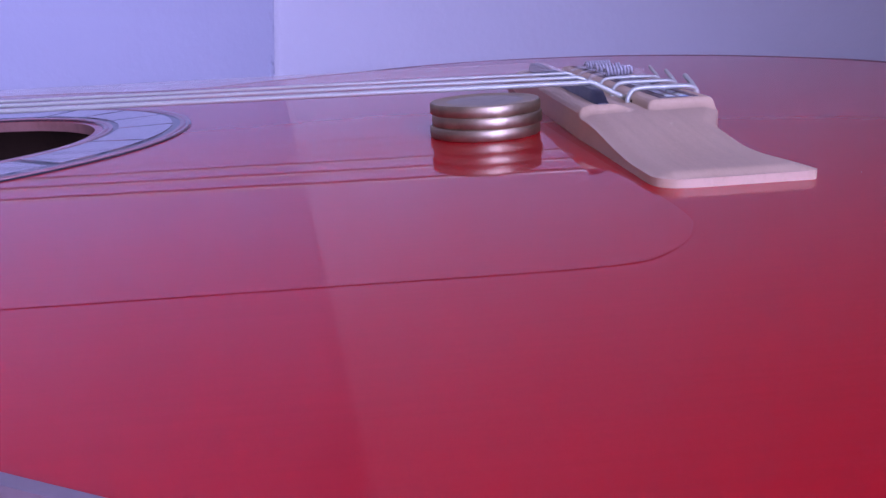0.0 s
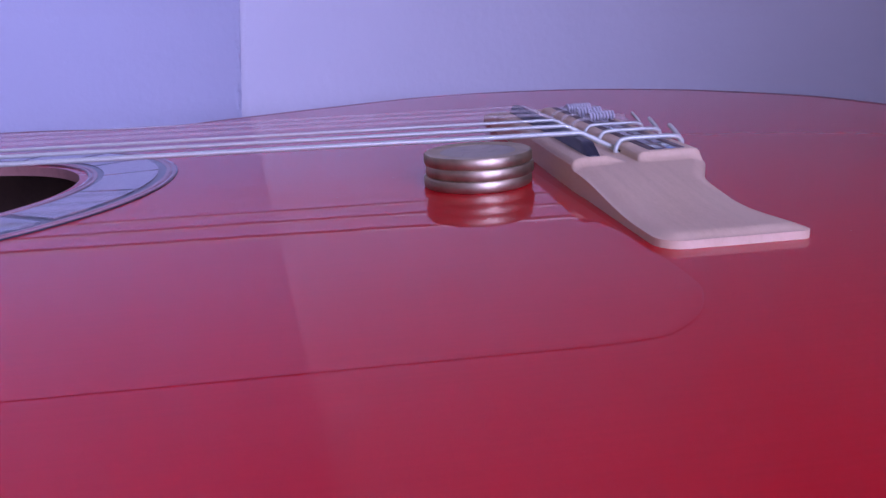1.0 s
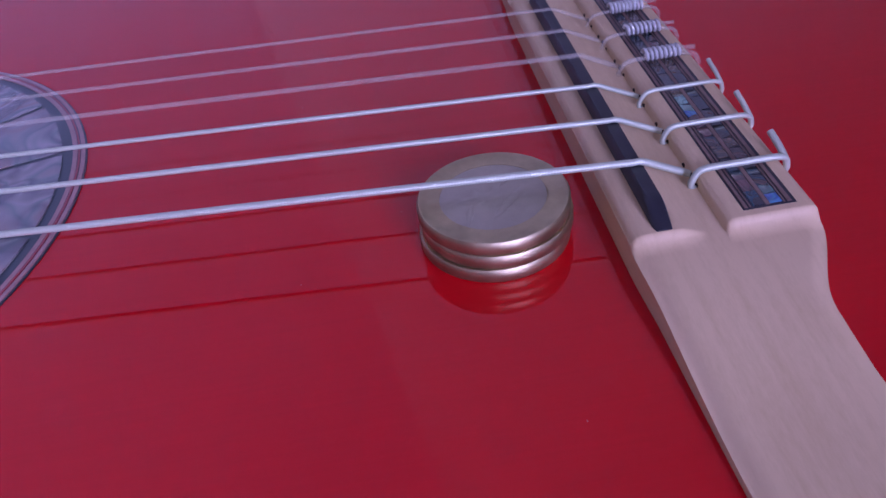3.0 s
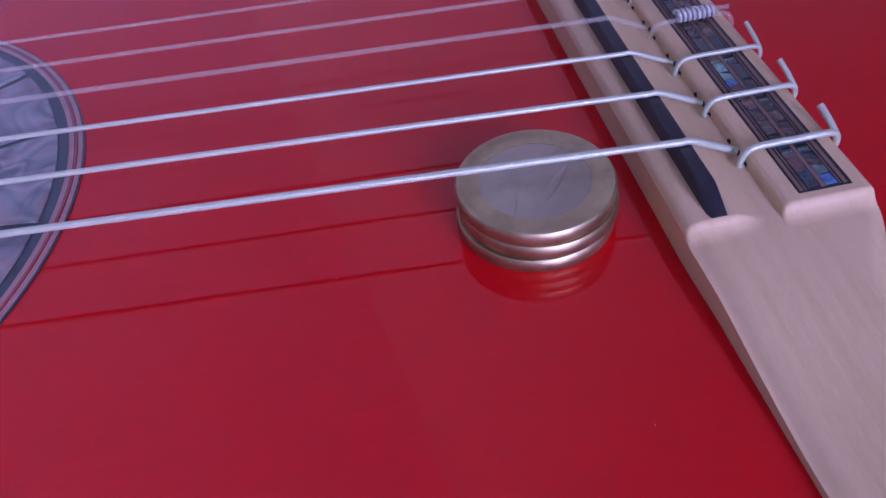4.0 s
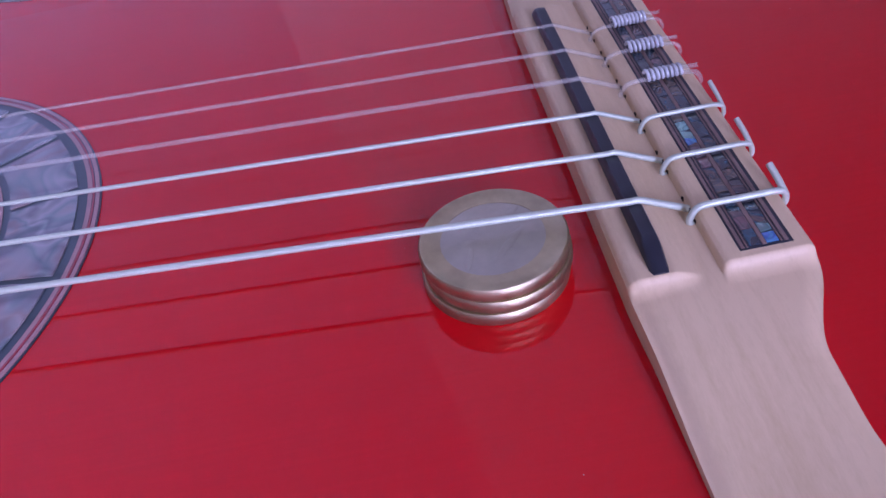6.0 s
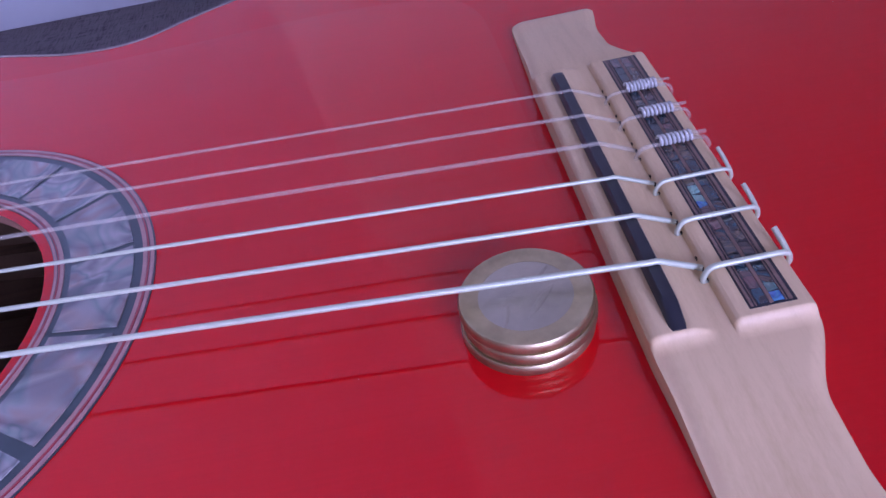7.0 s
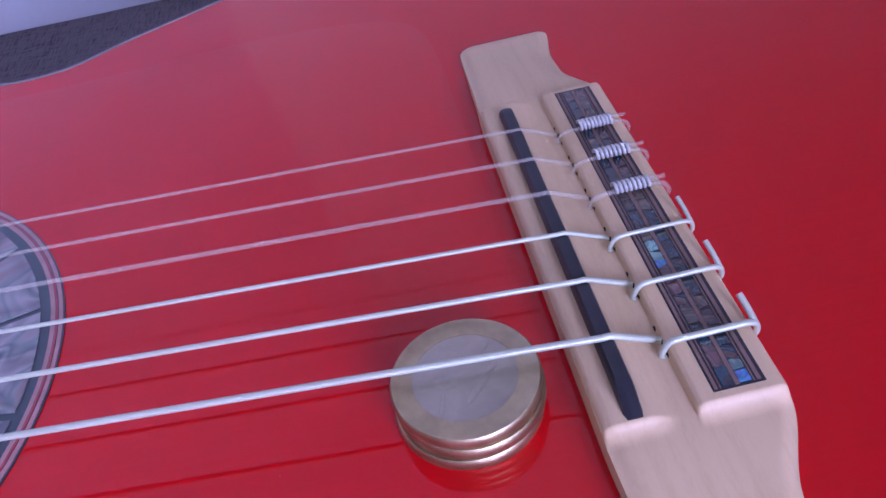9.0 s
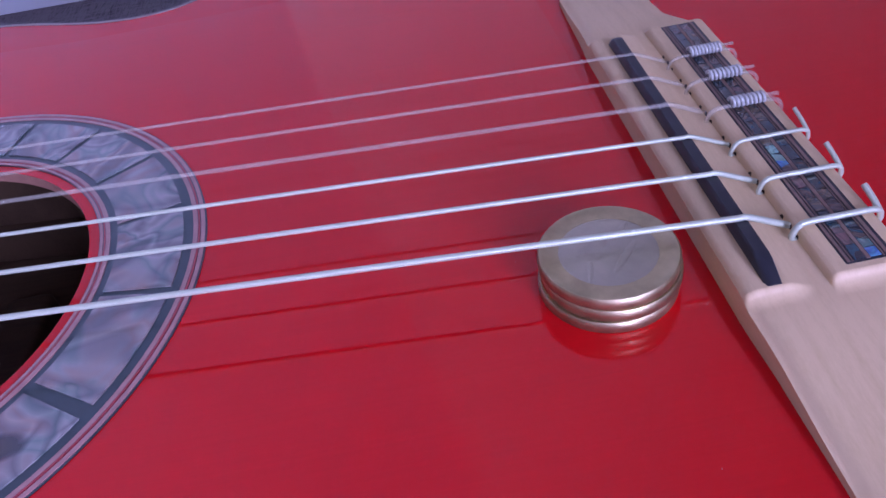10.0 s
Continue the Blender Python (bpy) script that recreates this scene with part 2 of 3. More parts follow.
def ring_band(c, r0, r1, z0, z1, a0=0.0, a1=2 * math.pi, n=120):
    """A flat ring, or a sector of it, with top and walls."""
    full = a1 - a0 > 6.28
    k = n if full else n + 1
    ang = [a0 + (a1 - a0) * i / n for i in range(k)]
    bm = bmesh.new()
    q = [[bm.verts.new((c[0] + r * math.cos(a), c[1] + r * math.sin(a), z)) for a in ang] for r, z in ((r0, z0), (r0, z1), (r1, z1), (r1, z0))]
    for i in range(k if full else k - 1):
        j = (i + 1) % k
        for s in range(3):
            bm.faces.new((q[s][i], q[s + 1][i], q[s + 1][j], q[s][j]))
    if not full:
        for i in (0, k - 1):
            bm.faces.new([q[s][i] for s in range(4)])
    bmesh.ops.recalc_face_normals(bm, faces=bm.faces)
    return bm


def tube(path, radius, sides=12, closed_ends=True, bm=None):
    """A round rod along a path; the radius may be a list."""
    bm = bm or bmesh.new()
    pts = [Vector(p) for p in path]
    rs = radius if isinstance(radius, list) else [radius] * len(pts)
    up, rings = Vector((0.03, 0.05, 1)), []
    for i, p in enumerate(pts):
        d = (pts[min(i + 1, len(pts) - 1)] - pts[max(i - 1, 0)]).normalized()
        s = d.cross(up)
        s = s.normalized() if s.length > 1e-6 else Vector((1, 0, 0))
        u = s.cross(d)
        up = u
        rings.append([bm.verts.new(p + rs[i] * (math.cos(2 * math.pi * k / sides) * s + math.sin(2 * math.pi * k / sides) * u)) for k in range(sides)])
    for a, c in zip(rings, rings[1:]):
        for k in range(sides):
            bm.faces.new((a[k], a[(k + 1) % sides], c[(k + 1) % sides], c[k]))
    if closed_ends:
        bm.faces.new(rings[0]), bm.faces.new(rings[-1])
    bmesh.ops.recalc_face_normals(bm, faces=bm.faces)
    return bm


def lathe(profile, n=96, c=(0, 0)):
    bm = bmesh.new()
    rings = []
    for r, z in profile:
        rings.append([bm.verts.new((c[0], c[1], z))] if r == 0 else [bm.verts.new((c[0] + r * math.cos(2 * math.pi * k / n), c[1] + r * math.sin(2 * math.pi * k / n), z)) for k in range(n)])
    for a, b in zip(rings, rings[1:]):
        for k in range(n):
            j = (k + 1) % n
            vs = [a[0], b[k], b[j]] if len(a) == 1 else [a[k], a[j], b[0]] if len(b) == 1 else [a[k], a[j], b[j], b[k]]
            bm.faces.new(vs)
    bmesh.ops.recalc_face_normals(bm, faces=bm.faces)
    return bm


def smooth01(t):
    t = min(max(t, 0.0), 1.0)
    return t * t * (3 - 2 * t)


# ---- the room ----
BED_TOP, FLOOR_Z, CEIL_Z, NORTH, WEST, SOUTH = -0.096, -0.55, 1.95, 0.416, -1.7, -2.7
CORNER_X = -0.1300


def structure(name, bm, mat, label):
    return tagged(part(name, bm, mat, None, label, smooth="north_2" in name), label, name.split("_")[0], kind="structure")


structure("floor", box(WEST, EAST + 0.2, SOUTH, 0.8, FLOOR_Z - 0.1, FLOOR_Z), FLOOR, "brown wooden floor of the room")
# ceiling, west and south walls are unseen; their dark colours limit bounced light
structure("ceiling", box(WEST, EAST + 0.2, SOUTH, 0.8, CEIL_Z, CEIL_Z + 0.1), CEILING, "ceiling out of view, darkened to weaken its reflection")
structure("wall_west", box(WEST - 0.15, WEST, SOUTH, 0.8, FLOOR_Z, CEIL_Z), DIM_WALL, "tan wall out of view, darkened to cut fill light")
structure("wall_south", box(WEST, EAST + 0.2, SOUTH - 0.15, SOUTH, FLOOR_Z, CEIL_Z), DIM_WALL, "tan wall out of view, darkened to cut fill light")


def column(ring_at, zs):
    """A wall drawn upwards from a ring of plan points that may change with height."""
    bm = bmesh.new()
    cols = [[bm.verts.new((x, y, z)) for x, y in ring_at(z)] for z in zs]
    for a, b in zip(cols, cols[1:]):
        for k in range(len(a)):
            bm.faces.new((a[k], a[(k + 1) % len(a)], b[(k + 1) % len(a)], b[k]))
    bm.faces.new(cols[0]), bm.faces.new(cols[-1])
    bmesh.ops.recalc_face_normals(bm, faces=bm.faces)
    return bm


def left_ring(z):
    """Plaster that is chipped and lumpy along its last few millimetres."""
    out = [(WEST, NORTH), (CORNER_X - 0.012, NORTH)]
    for d in (0.006, 0.0048, 0.0036, 0.0026, 0.0017, 0.0009):
        n = noise.noise(Vector((d * 260, 1.7, z * 110))) + 0.6 * noise.noise(Vector((d * 500, 7.7, z * 300)))
        w = math.exp(-((d - 0.0022) / 0.0015) ** 2)
        out.append((CORNER_X - d, NORTH + w * (0.0022 * max(0.0, n - 0.12) - 0.0008 * max(0.0, -n - 0.25))))
    return out + [(CORNER_X, NORTH), (CORNER_X, 0.8), (WEST, 0.8)]


COVE = 0.17


def right_ring(z):
    """A rounded corner bead, then the flat wall, which sweeps round into the side wall."""
    arc = [(EAST - COVE + COVE * math.sin(radians(90 * k / 24)), NORTH + 0.004 - COVE + COVE * math.cos(radians(90 * k / 24))) for k in range(25)]
    return [(CORNER_X + 0.0002, NORTH - 0.0002), (CORNER_X + 0.003, NORTH - 0.0006), (CORNER_X + 0.006, NORTH - 0.0002), (CORNER_X + 0.0072, NORTH + 0.0008)] + arc + [(EAST + 0.2, NORTH + 0.004 - COVE), (EAST + 0.2, 0.8), (CORNER_X + 0.0002, 0.8)]


LEVELS = [FLOOR_Z, -0.2] + [-0.2 + 0.0007 * k for k in range(1, 500)] + [CEIL_Z]
structure("wall_north_1", column(left_ring, LEVELS), SHADED_WALL, "white plaster wall, greyed for weaker light, with a chipped upright edge")
structure("wall_north_2", column(right_ring, [FLOOR_Z, CEIL_Z]), WALL, "white plaster wall with rounded corners")


def wall_with_window():
    bm = box(EAST, EAST + 0.2, SOUTH, WIN_Y0, FLOOR_Z, CEIL_Z)
    box(EAST, EAST + 0.2, WIN_Y1, NORTH + 0.004 - COVE, FLOOR_Z, CEIL_Z, bm=bm)
    box(EAST, EAST + 0.2, WIN_Y0, WIN_Y1, FLOOR_Z, WIN_Z0, bm=bm)
    box(EAST, EAST + 0.2, WIN_Y0, WIN_Y1, WIN_Z1, CEIL_Z, bm=bm)
    return bm


structure("wall_east", wall_with_window(), WALL, "white plaster wall with a window in it")
window = thing("window_1", "white framed window letting in daylight", "window", kind="structure", at=(EAST + 0.15, 0, 0))


def window_frame():
    bm = bmesh.new()
    for y0, y1, z0, z1 in ((WIN_Y0, WIN_Y0 + 0.06, WIN_Z0, WIN_Z1), (WIN_Y1 - 0.06, WIN_Y1, WIN_Z0, WIN_Z1), (WIN_Y0 + 0.06, WIN_Y1 - 0.06, WIN_Z0, WIN_Z0 + 0.06), (WIN_Y0 + 0.06, WIN_Y1 - 0.06, WIN_Z1 - 0.06, WIN_Z1)):
        box(-0.025, 0.025, y0, y1, z0, z1, 0.006, bm)
    return bm


part("window_frame", window_frame(), FRAME_PAINT, window)
pane = part("pane", box(-0.003, 0.003, WIN_Y0 + 0.05, WIN_Y1 - 0.05, WIN_Z0 + 0.05, WIN_Z1 - 0.05), GLASS, window, smooth=False)
pane.visible_shadow = False

# ---- the couch that carries the guitar ----
couch = thing("couch", "couch covered in dark grey woven cloth", "couch", at=(0, 0, FLOOR_Z))


def cushion():
    bm = bmesh.new()
    nx, ny, x0, x1, y0, y1 = 90, 60, -1.35, 0.235, -0.55, NORTH - 0.003
    g = [[None] * (ny + 1) for _ in range(nx + 1)]
    for i in range(nx + 1):
        for j in range(ny + 1):
            x, y = x0 + (x1 - x0) * i / nx, y0 + (y1 - y0) * j / ny
            y = min(y, NORTH - 0.003 - max(0.0, COVE - math.sqrt(max(0.0, COVE ** 2 - max(0.0, x - EAST + COVE) ** 2))))
            edge = min((x - x0), (x1 - x), (y - y0)) / 0.05
            drop = 0.03 * (1 - smooth01(edge)) ** 2
            slope = 0.1051 * x
            wave = 0.0025 * (noise.noise(Vector((x * 6, y * 6, 2))) - 0.6)
            g[i][j] = bm.verts.new((x, y, BED_TOP - FLOOR_Z - drop + slope + min(wave, 0) - 0.0006))
    for i in range(nx):
        for j in range(ny):
            bm.faces.new((g[i][j], g[i + 1][j], g[i + 1][j + 1], g[i][j + 1]))
    rim = [g[i][0] for i in range(nx + 1)] + [g[nx][j] for j in range(1, ny + 1)] + [g[i][ny] for i in range(nx - 1, -1, -1)] + [g[0][j] for j in range(ny - 1, 0, -1)]
    low = [bm.verts.new((v.co.x, v.co.y, 0.2)) for v in rim]
    for k in range(len(rim)):
        bm.faces.new((rim[k], low[k], low[(k + 1) % len(rim)], rim[(k + 1) % len(rim)]))
    bm.faces.new(low)
    bmesh.ops.recalc_face_normals(bm, faces=bm.faces)
    return bm


part("seat_cushion", cushion(), CLOTH, couch)
part("base", box(-1.33, 0.20, -0.53, NORTH - 0.07, 0.0, 0.198, 0.01), CLOTH, couch)

# ---- the guitar ----
guitar = thing("guitar", "red lacquered classical guitar lying on a grey cloth couch", "guitar")
guitar.matrix_basis = TILT @ Matrix.Translation((0, 0, BED_TOP))
DROP = -BED_TOP
FAR = [(-0.33, 0.05), (-0.305, 0.11), (-0.25, 0.142), (-0.205, 0.1395), (-0.17, 0.1335), (-0.138, 0.1220), (-0.116, 0.1215), (-0.094, 0.1335), (-0.052, 0.1540), (-0.02, 0.167), (0.01, 0.169), (0.05, 0.157), (0.082, 0.132), (0.10, 0.107), (0.1145, 0.078), (0.120, 0.05)]
NEAR = [(x, -1.02 * y) for x, y in reversed(FAR)]
OUTLINE = catmull(FAR + [(0.1235, 0.0)] + NEAR + [(-0.333, 0.0)], 12)
HOLE_C, HOLE_R = (-0.1639, 0.0021), 0.0462
SMALL_C = (-0.2125, 0.0985)


def up(bm):
    """From the top's own level to the guitar's base."""
    bmesh.ops.translate(bm, verts=bm.verts, vec=(0, 0, DROP))
    return bm


part("soundboard", up(sheet([OUTLINE, ring_pts(HOLE_C, HOLE_R), ring_pts(SMALL_C, 0.0171, 60)], -0.0028, 0.0, True)), [RED, CEDAR], guitar, "glossy red lacquered top", smooth=False)


def skirt(grow0, grow1, z0, z1):
    """A thin wall that follows the outline."""
    n = len(OUTLINE)
    bm = bmesh.new()
    rows = []
    for grow, z in ((grow0, z0), (grow1, z0), (grow1, z1), (grow0, z1)):
        row = []
        for i, p in enumerate(OUTLINE):
            d = (OUTLINE[(i + 1) % n] - OUTLINE[i - 1]).normalized()
            row.append(bm.verts.new((p.x - d.y * grow, p.y + d.x * grow, z)))
        rows.append(row)
    for s, (a, b) in enumerate(zip(rows, rows[1:] + rows[:1])):
        for k in range(n):
            bm.faces.new((a[k], a[(k + 1) % n], b[(k + 1) % n], b[k])).material_index = 1 if s == 3 else 0
    bmesh.ops.recalc_face_normals(bm, faces=bm.faces)
    return bm


part("binding", up(skirt(0.0001, 0.0012, -0.003, 0.0002)), [BINDING, BINDING], guitar, "pale edge binding")
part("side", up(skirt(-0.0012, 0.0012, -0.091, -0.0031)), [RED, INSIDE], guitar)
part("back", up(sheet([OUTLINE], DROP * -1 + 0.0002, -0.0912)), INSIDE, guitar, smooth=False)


def lining():
    """Kerfed lining inside, where the side meets the back."""
    bm = bmesh.new()
    n = len(OUTLINE)
    for i in range(0, n // 2):
        p, d = OUTLINE[i], (OUTLINE[(i + 1) % n] - OUTLINE[i - 1]).normalized()
        inn = Vector((d.y, -d.x))
        c = p + inn * 0.005
        m = Matrix.Translation((c.x, c.y, -0.084)) @ Matrix.Rotation(math.atan2(d.y, d.x), 4, "Z") @ Matrix.Diagonal((0.0048, 0.006, 0.013, 1))
        bmesh.ops.create_cube(bm, size=1.0, matrix=m)
    return bm


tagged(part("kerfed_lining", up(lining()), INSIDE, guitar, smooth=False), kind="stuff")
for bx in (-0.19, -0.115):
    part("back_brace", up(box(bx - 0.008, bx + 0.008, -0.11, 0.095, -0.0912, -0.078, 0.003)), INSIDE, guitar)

# tap plate: a thin clear sheet on the top round the sound hole
PLATE_EDGE = catmull([(-0.0090, 0.0), (-0.0088, 0.055), (-0.0092, 0.078), (-0.0110, 0.094), (-0.0185, 0.1055), (-0.040, 0.1115), (-0.064, 0.1130), (-0.09, 0.1120), (-0.115, 0.1115), (-0.14, 0.1115), (-0.178, 0.111), (-0.1785, 0.072), (-0.238, 0.05), (-0.238, 0.0), (-0.238, -0.06), (-0.2, -0.115), (-0.14, -0.1175), (-0.08, -0.1185), (-0.045, -0.1188), (-0.02, -0.1188), (-0.0120, -0.1160), (-0.0062, -0.108), (-0.0045, -0.097), (-0.0065, -0.06)], 10)
part("tap_plate", up(sheet([PLATE_EDGE, ring_pts(HOLE_C, 0.0707)], 0.0, 0.00006, flare=0.0014)), PLATE, guitar, "clear glossy plastic plate over the red top", smooth=False)

# rosette
rosette = part("rosette", up(ring_band(HOLE_C, 0.0484, 0.0704, -0.0008, 0.0003)), DARK_LINE, guitar, "mother of pearl rosette with dark green and pink rings")
for nm, r0, r1, mt in (("veneer_ring", 0.0486, 0.0492, PINK_LINE), ("veneer_ring", 0.0494, 0.0497, RED_LINE), ("veneer_ring", 0.0498, 0.0507, PINK_LINE),
                       ("veneer_ring", 0.0677, 0.0686, PINK_LINE), ("veneer_ring", 0.0687, 0.0691, RED_LINE), ("veneer_ring", 0.0693, 0.0701, PINK_LINE)):
    part(nm, up(ring_band(HOLE_C, r0, r1, 0.0, 0.0005)), mt, rosette)
JOINTS = [-56, -34.5, -10, 13, 33.5, 53, 71] + [71 + 23.3 * k for k in range(1, 10)] + [304]
for a0, a1 in zip(JOINTS, JOINTS[1:]):
    g0 = 1.3 if a0 in (-34.5, -56) else 0.75
    g1 = 1.3 if a1 in (-34.5, 304) else 0.75
    mid = radians((a0 + a1) / 2)
    c = (HOLE_C[0] + 0.0582 * math.cos(mid), HOLE_C[1] + 0.0582 * math.sin(mid))
    bm = ring_band((HOLE_C[0] - c[0], HOLE_C[1] - c[1]), 0.0522, 0.0657, 0.0, 0.0006, radians(a0 + g0), radians(a1 - g1), 14)
    ob = part("shell_piece", up(bm), PEARL_EYE if a0 == -56 else PEARL, rosette)
    ob.location = (c[0], c[1], 0)
small = part("small_rosette", up(ring_band(SMALL_C, 0.0173, 0.0262, -0.0006, 0.0003)), DARK_LINE, guitar, "pearl ring round a small second hole")
for k in range(10):
    bm = ring_band(SMALL_C, 0.0190, 0.0246, 0.0, 0.0006, radians(36 * k + 1.5), radians(36 * k + 34.5), 8)
    part("shell_piece", up(bm), PEARL, small)
part("veneer_ring", up(ring_band(SMALL_C, 0.0250, 0.0258, 0.0, 0.0005)), PINK_LINE, small)

# bridge: a height field over its plan
Y_LO, Y_HI, TIE_LO, TIE_HI = -0.0880, 0.0790, -0.0424, 0.0416
PROFILE = [(-0.0052, 0.0040), (-0.00514, 0.0048), (-0.0049, 0.0055), (-0.0044, 0.0060), (-0.0036, 0.0063), (-0.0026, 0.0064), (0.0020, 0.0064), (0.0030, 0.0061), (0.0045, 0.0055), (0.0070, 0.0046), (0.0079, 0.0044), (0.0082, 0.0047), (0.0084, 0.0056), (0.0087, 0.0062), (0.0093, 0.0066), (0.0101, 0.0067), (0.0203, 0.0067), (0.0210, 0.0065), (0.0215, 0.0060), (0.0218, 0.0050), (0.0219, 0.0038)]
US = sorted({x for x, _ in PROFILE} | {-0.0052 + 0.0271 * k / 56 for k in range(57)})


def centre_z(x):
    for (xa, za), (xb, zb) in zip(PROFILE, PROFILE[1:]):
        if x <= xb:
            return za + (zb - za) * max(0, (x - xa) / (xb - xa))
    return PROFILE[-1][1]


def bridge_edges(y):
    """The front and back edges of the bridge at y, with its waisted wings and rounded tips."""
    far = y > 0
    end = Y_HI - y if far else y - Y_LO
    d = (y - TIE_HI) if far else (TIE_LO - y)
    left, right = -0.0052, 0.0219
    if d > 0:
        span = (Y_HI - TIE_HI) if far else (TIE_LO - Y_LO)
        u = d / span
        left = -0.0052 + 0.0004 * smooth01(u / 0.3) + 0.0010 * u ** 1.5
        right = 0.0219 - 0.0054 * smooth01(u / 0.36) + (0.0024 if far else 0.0032) * smooth01((u - 0.55) / 0.45)
    rl, rr = 0.0042, (0.0026 if far else 0.0014)
    if end < rl:
        left += rl - math.sqrt(max(0, rl * rl - (rl - end) ** 2))
    if end < rr:
        right -= rr - math.sqrt(max(0, rr * rr - (rr - end) ** 2))
    return left, right


def bridge_body():
    ys = sorted({Y_LO + (Y_HI - Y_LO) * k / 150 for k in range(151)} | {e + s * k * 0.0001 for e, s in ((TIE_LO, -1), (TIE_HI, 1)) for k in range(-1, 9)} | {Y_LO + 0.0042 * (k / 12) ** 2 for k in range(13)} | {Y_HI - 0.0042 * (k / 12) ** 2 for k in range(13)})
    bm = bmesh.new()
    rows = []
    for y in ys:
        l, r = bridge_edges(y)
        out = max(TIE_LO - y, y - TIE_HI)
        s = 1 - smooth01(out / 0.0019)
        end = min(y - Y_LO, Y_HI - y)
        row = []
        for u in US:
            t = (u - US[0]) / (US[-1] - US[0])
            x = l + (r - l) * t
            rim = min(x - l, r - x, end)
            wing = 0.0050 - 0.0029 * smooth01(max(out, 0) / 0.036) - (0.0008 if out > 0 else 0.0) * (1 - smooth01(rim / 0.0035)) ** 2
            z = wing + (max(centre_z(u), wing) - wing) * s
            row.append(bm.verts.new((x, y, z)))
        rows.append(row)
    for a, b in zip(rows, rows[1:]):
        for k in range(len(US) - 1):
            bm.faces.new((a[k], a[k + 1], b[k + 1], b[k]))
    rim = rows[0] + [r[-1] for r in rows[1:-1]] + rows[-1][::-1] + [r[0] for r in rows[-2:0:-1]]
    low = [bm.verts.new((v.co.x, v.co.y, 0.0)) for v in rim]
    for k in range(len(rim)):
        bm.faces.new((rim[k], low[k], low[(k + 1) % len(rim)], rim[(k + 1) % len(rim)]))
    bmesh.ops.recalc_face_normals(bm, faces=bm.faces)
    return up(bm)


bridge = part("bridge", bridge_body(), MAPLE, guitar, "pale wooden bridge with a tie block")


def saddle():
    bm = bmesh.new()
    rows = []
    for k in range(81):
        y = -0.0424 + 0.0810 * k / 80
        e = k / 80 * 0.0810
        top = 0.0088 - 0.0021 * max(0.0, 1 - e / 0.0045) - 0.0022 * max(0.0, 1 - (0.0810 - e) / 0.0025) ** 2
        w = 0.0014
        prof = [(-w, 0.0032), (-w, top - 0.0008), (-w + 0.0005, top - 0.0001), (0, top), (w - 0.0003, top - 0.0002), (w, top - 0.0008), (w, 0.0032)]
        rows.append([bm.verts.new((x - 0.0003, y, z)) for x, z in prof])
    for a, b in zip(rows, rows[1:]):
        for i in range(6):
            bm.faces.new((a[i], a[i + 1], b[i + 1], b[i]))
    bm.faces.new(rows[0]), bm.faces.new(rows[-1])
    bmesh.ops.recalc_face_normals(bm, faces=bm.faces)
    return up(bm)


part("saddle", saddle(), BLACK, bridge, "black saddle")

# inlay on the tie block
IX0, IX1, IY0, IY1, IZ = 0.0113, 0.0190, -0.0414, 0.0408, 0.00672
inlay = part("tie_inlay", up(box(IX0, IX1, IY0, IY1, 0.0060, IZ)), BLACK, guitar, "shell mosaic strip between dark and brown lines", smooth=False)
inlay.parent = bridge
for xa, xb in ((0.0116, 0.0121), (0.0124, 0.0126), (0.0147, 0.0153), (0.0173, 0.0175), (0.0178, 0.0184)):
    part("veneer_line", up(box(xa, xb, IY0 + 0.0004, IY1 - 0.0004, IZ - 0.0002, IZ + 0.00012)), BROWN_LINE, bridge, smooth=False)
rnd = random.Random(11)
for xa, xb in ((0.0129, 0.0146), (0.0154, 0.0171)):
    y, k = IY0 + 0.0006, 0
    while y < IY1 - 0.001:
        w = rnd.uniform(0.0024, 0.0046)
        left_row = xa < 0.014
        if not left_row and k < 2 or left_row and -0.0195 < y < -0.0125:
            w = 0.0021
        y1 = min(y + w, IY1 - 0.0005)
        mt = rnd.choice([ABALONE, ABALONE, ABALONE_BROWN, ABALONE_RED, ABALONE, ABALONE_BROWN])
        if not left_row and k in (0, 1):
            mt = (ABALONE_BLUE, ABALONE_GREEN)[k]
        elif left_row and 0.0128 < y - IY0 < 0.0205:
            mt = ABALONE_RED if k % 2 else ABALONE
        if left_row and abs(y + 0.0165) < 0.0016:
            mt = ABALONE_BLUE
        elif left_row and abs(y + 0.0125) < 0.002:
            mt = ABALONE_GREEN
        bm = bmesh.new()
        s = rnd.uniform(-0.0008, 0.0008) if k else 0.0
        z0, z1 = IZ - 0.0002, IZ + 0.0001
        v = [bm.verts.new(q) for q in ((xa, y, z1), (xb, y + s, z1), (xb, y1 - 0.0001 + s, z1), (xa, y1 - 0.0001, z1), (xa, y, z0), (xb, y + s, z0), (xb, y1 - 0.0001 + s, z0), (xa, y1 - 0.0001, z0))]
        for q in ((0, 1, 2, 3), (0, 4, 5, 1), (1, 5, 6, 2), (2, 6, 7, 3), (3, 7, 4, 0)):
            bm.faces.new([v[i] for i in q])
        bmesh.ops.recalc_face_normals(bm, faces=bm.faces)
        part("mosaic_piece", up(bm), mt, bridge, smooth=False)
        y, k = y1, k + 1

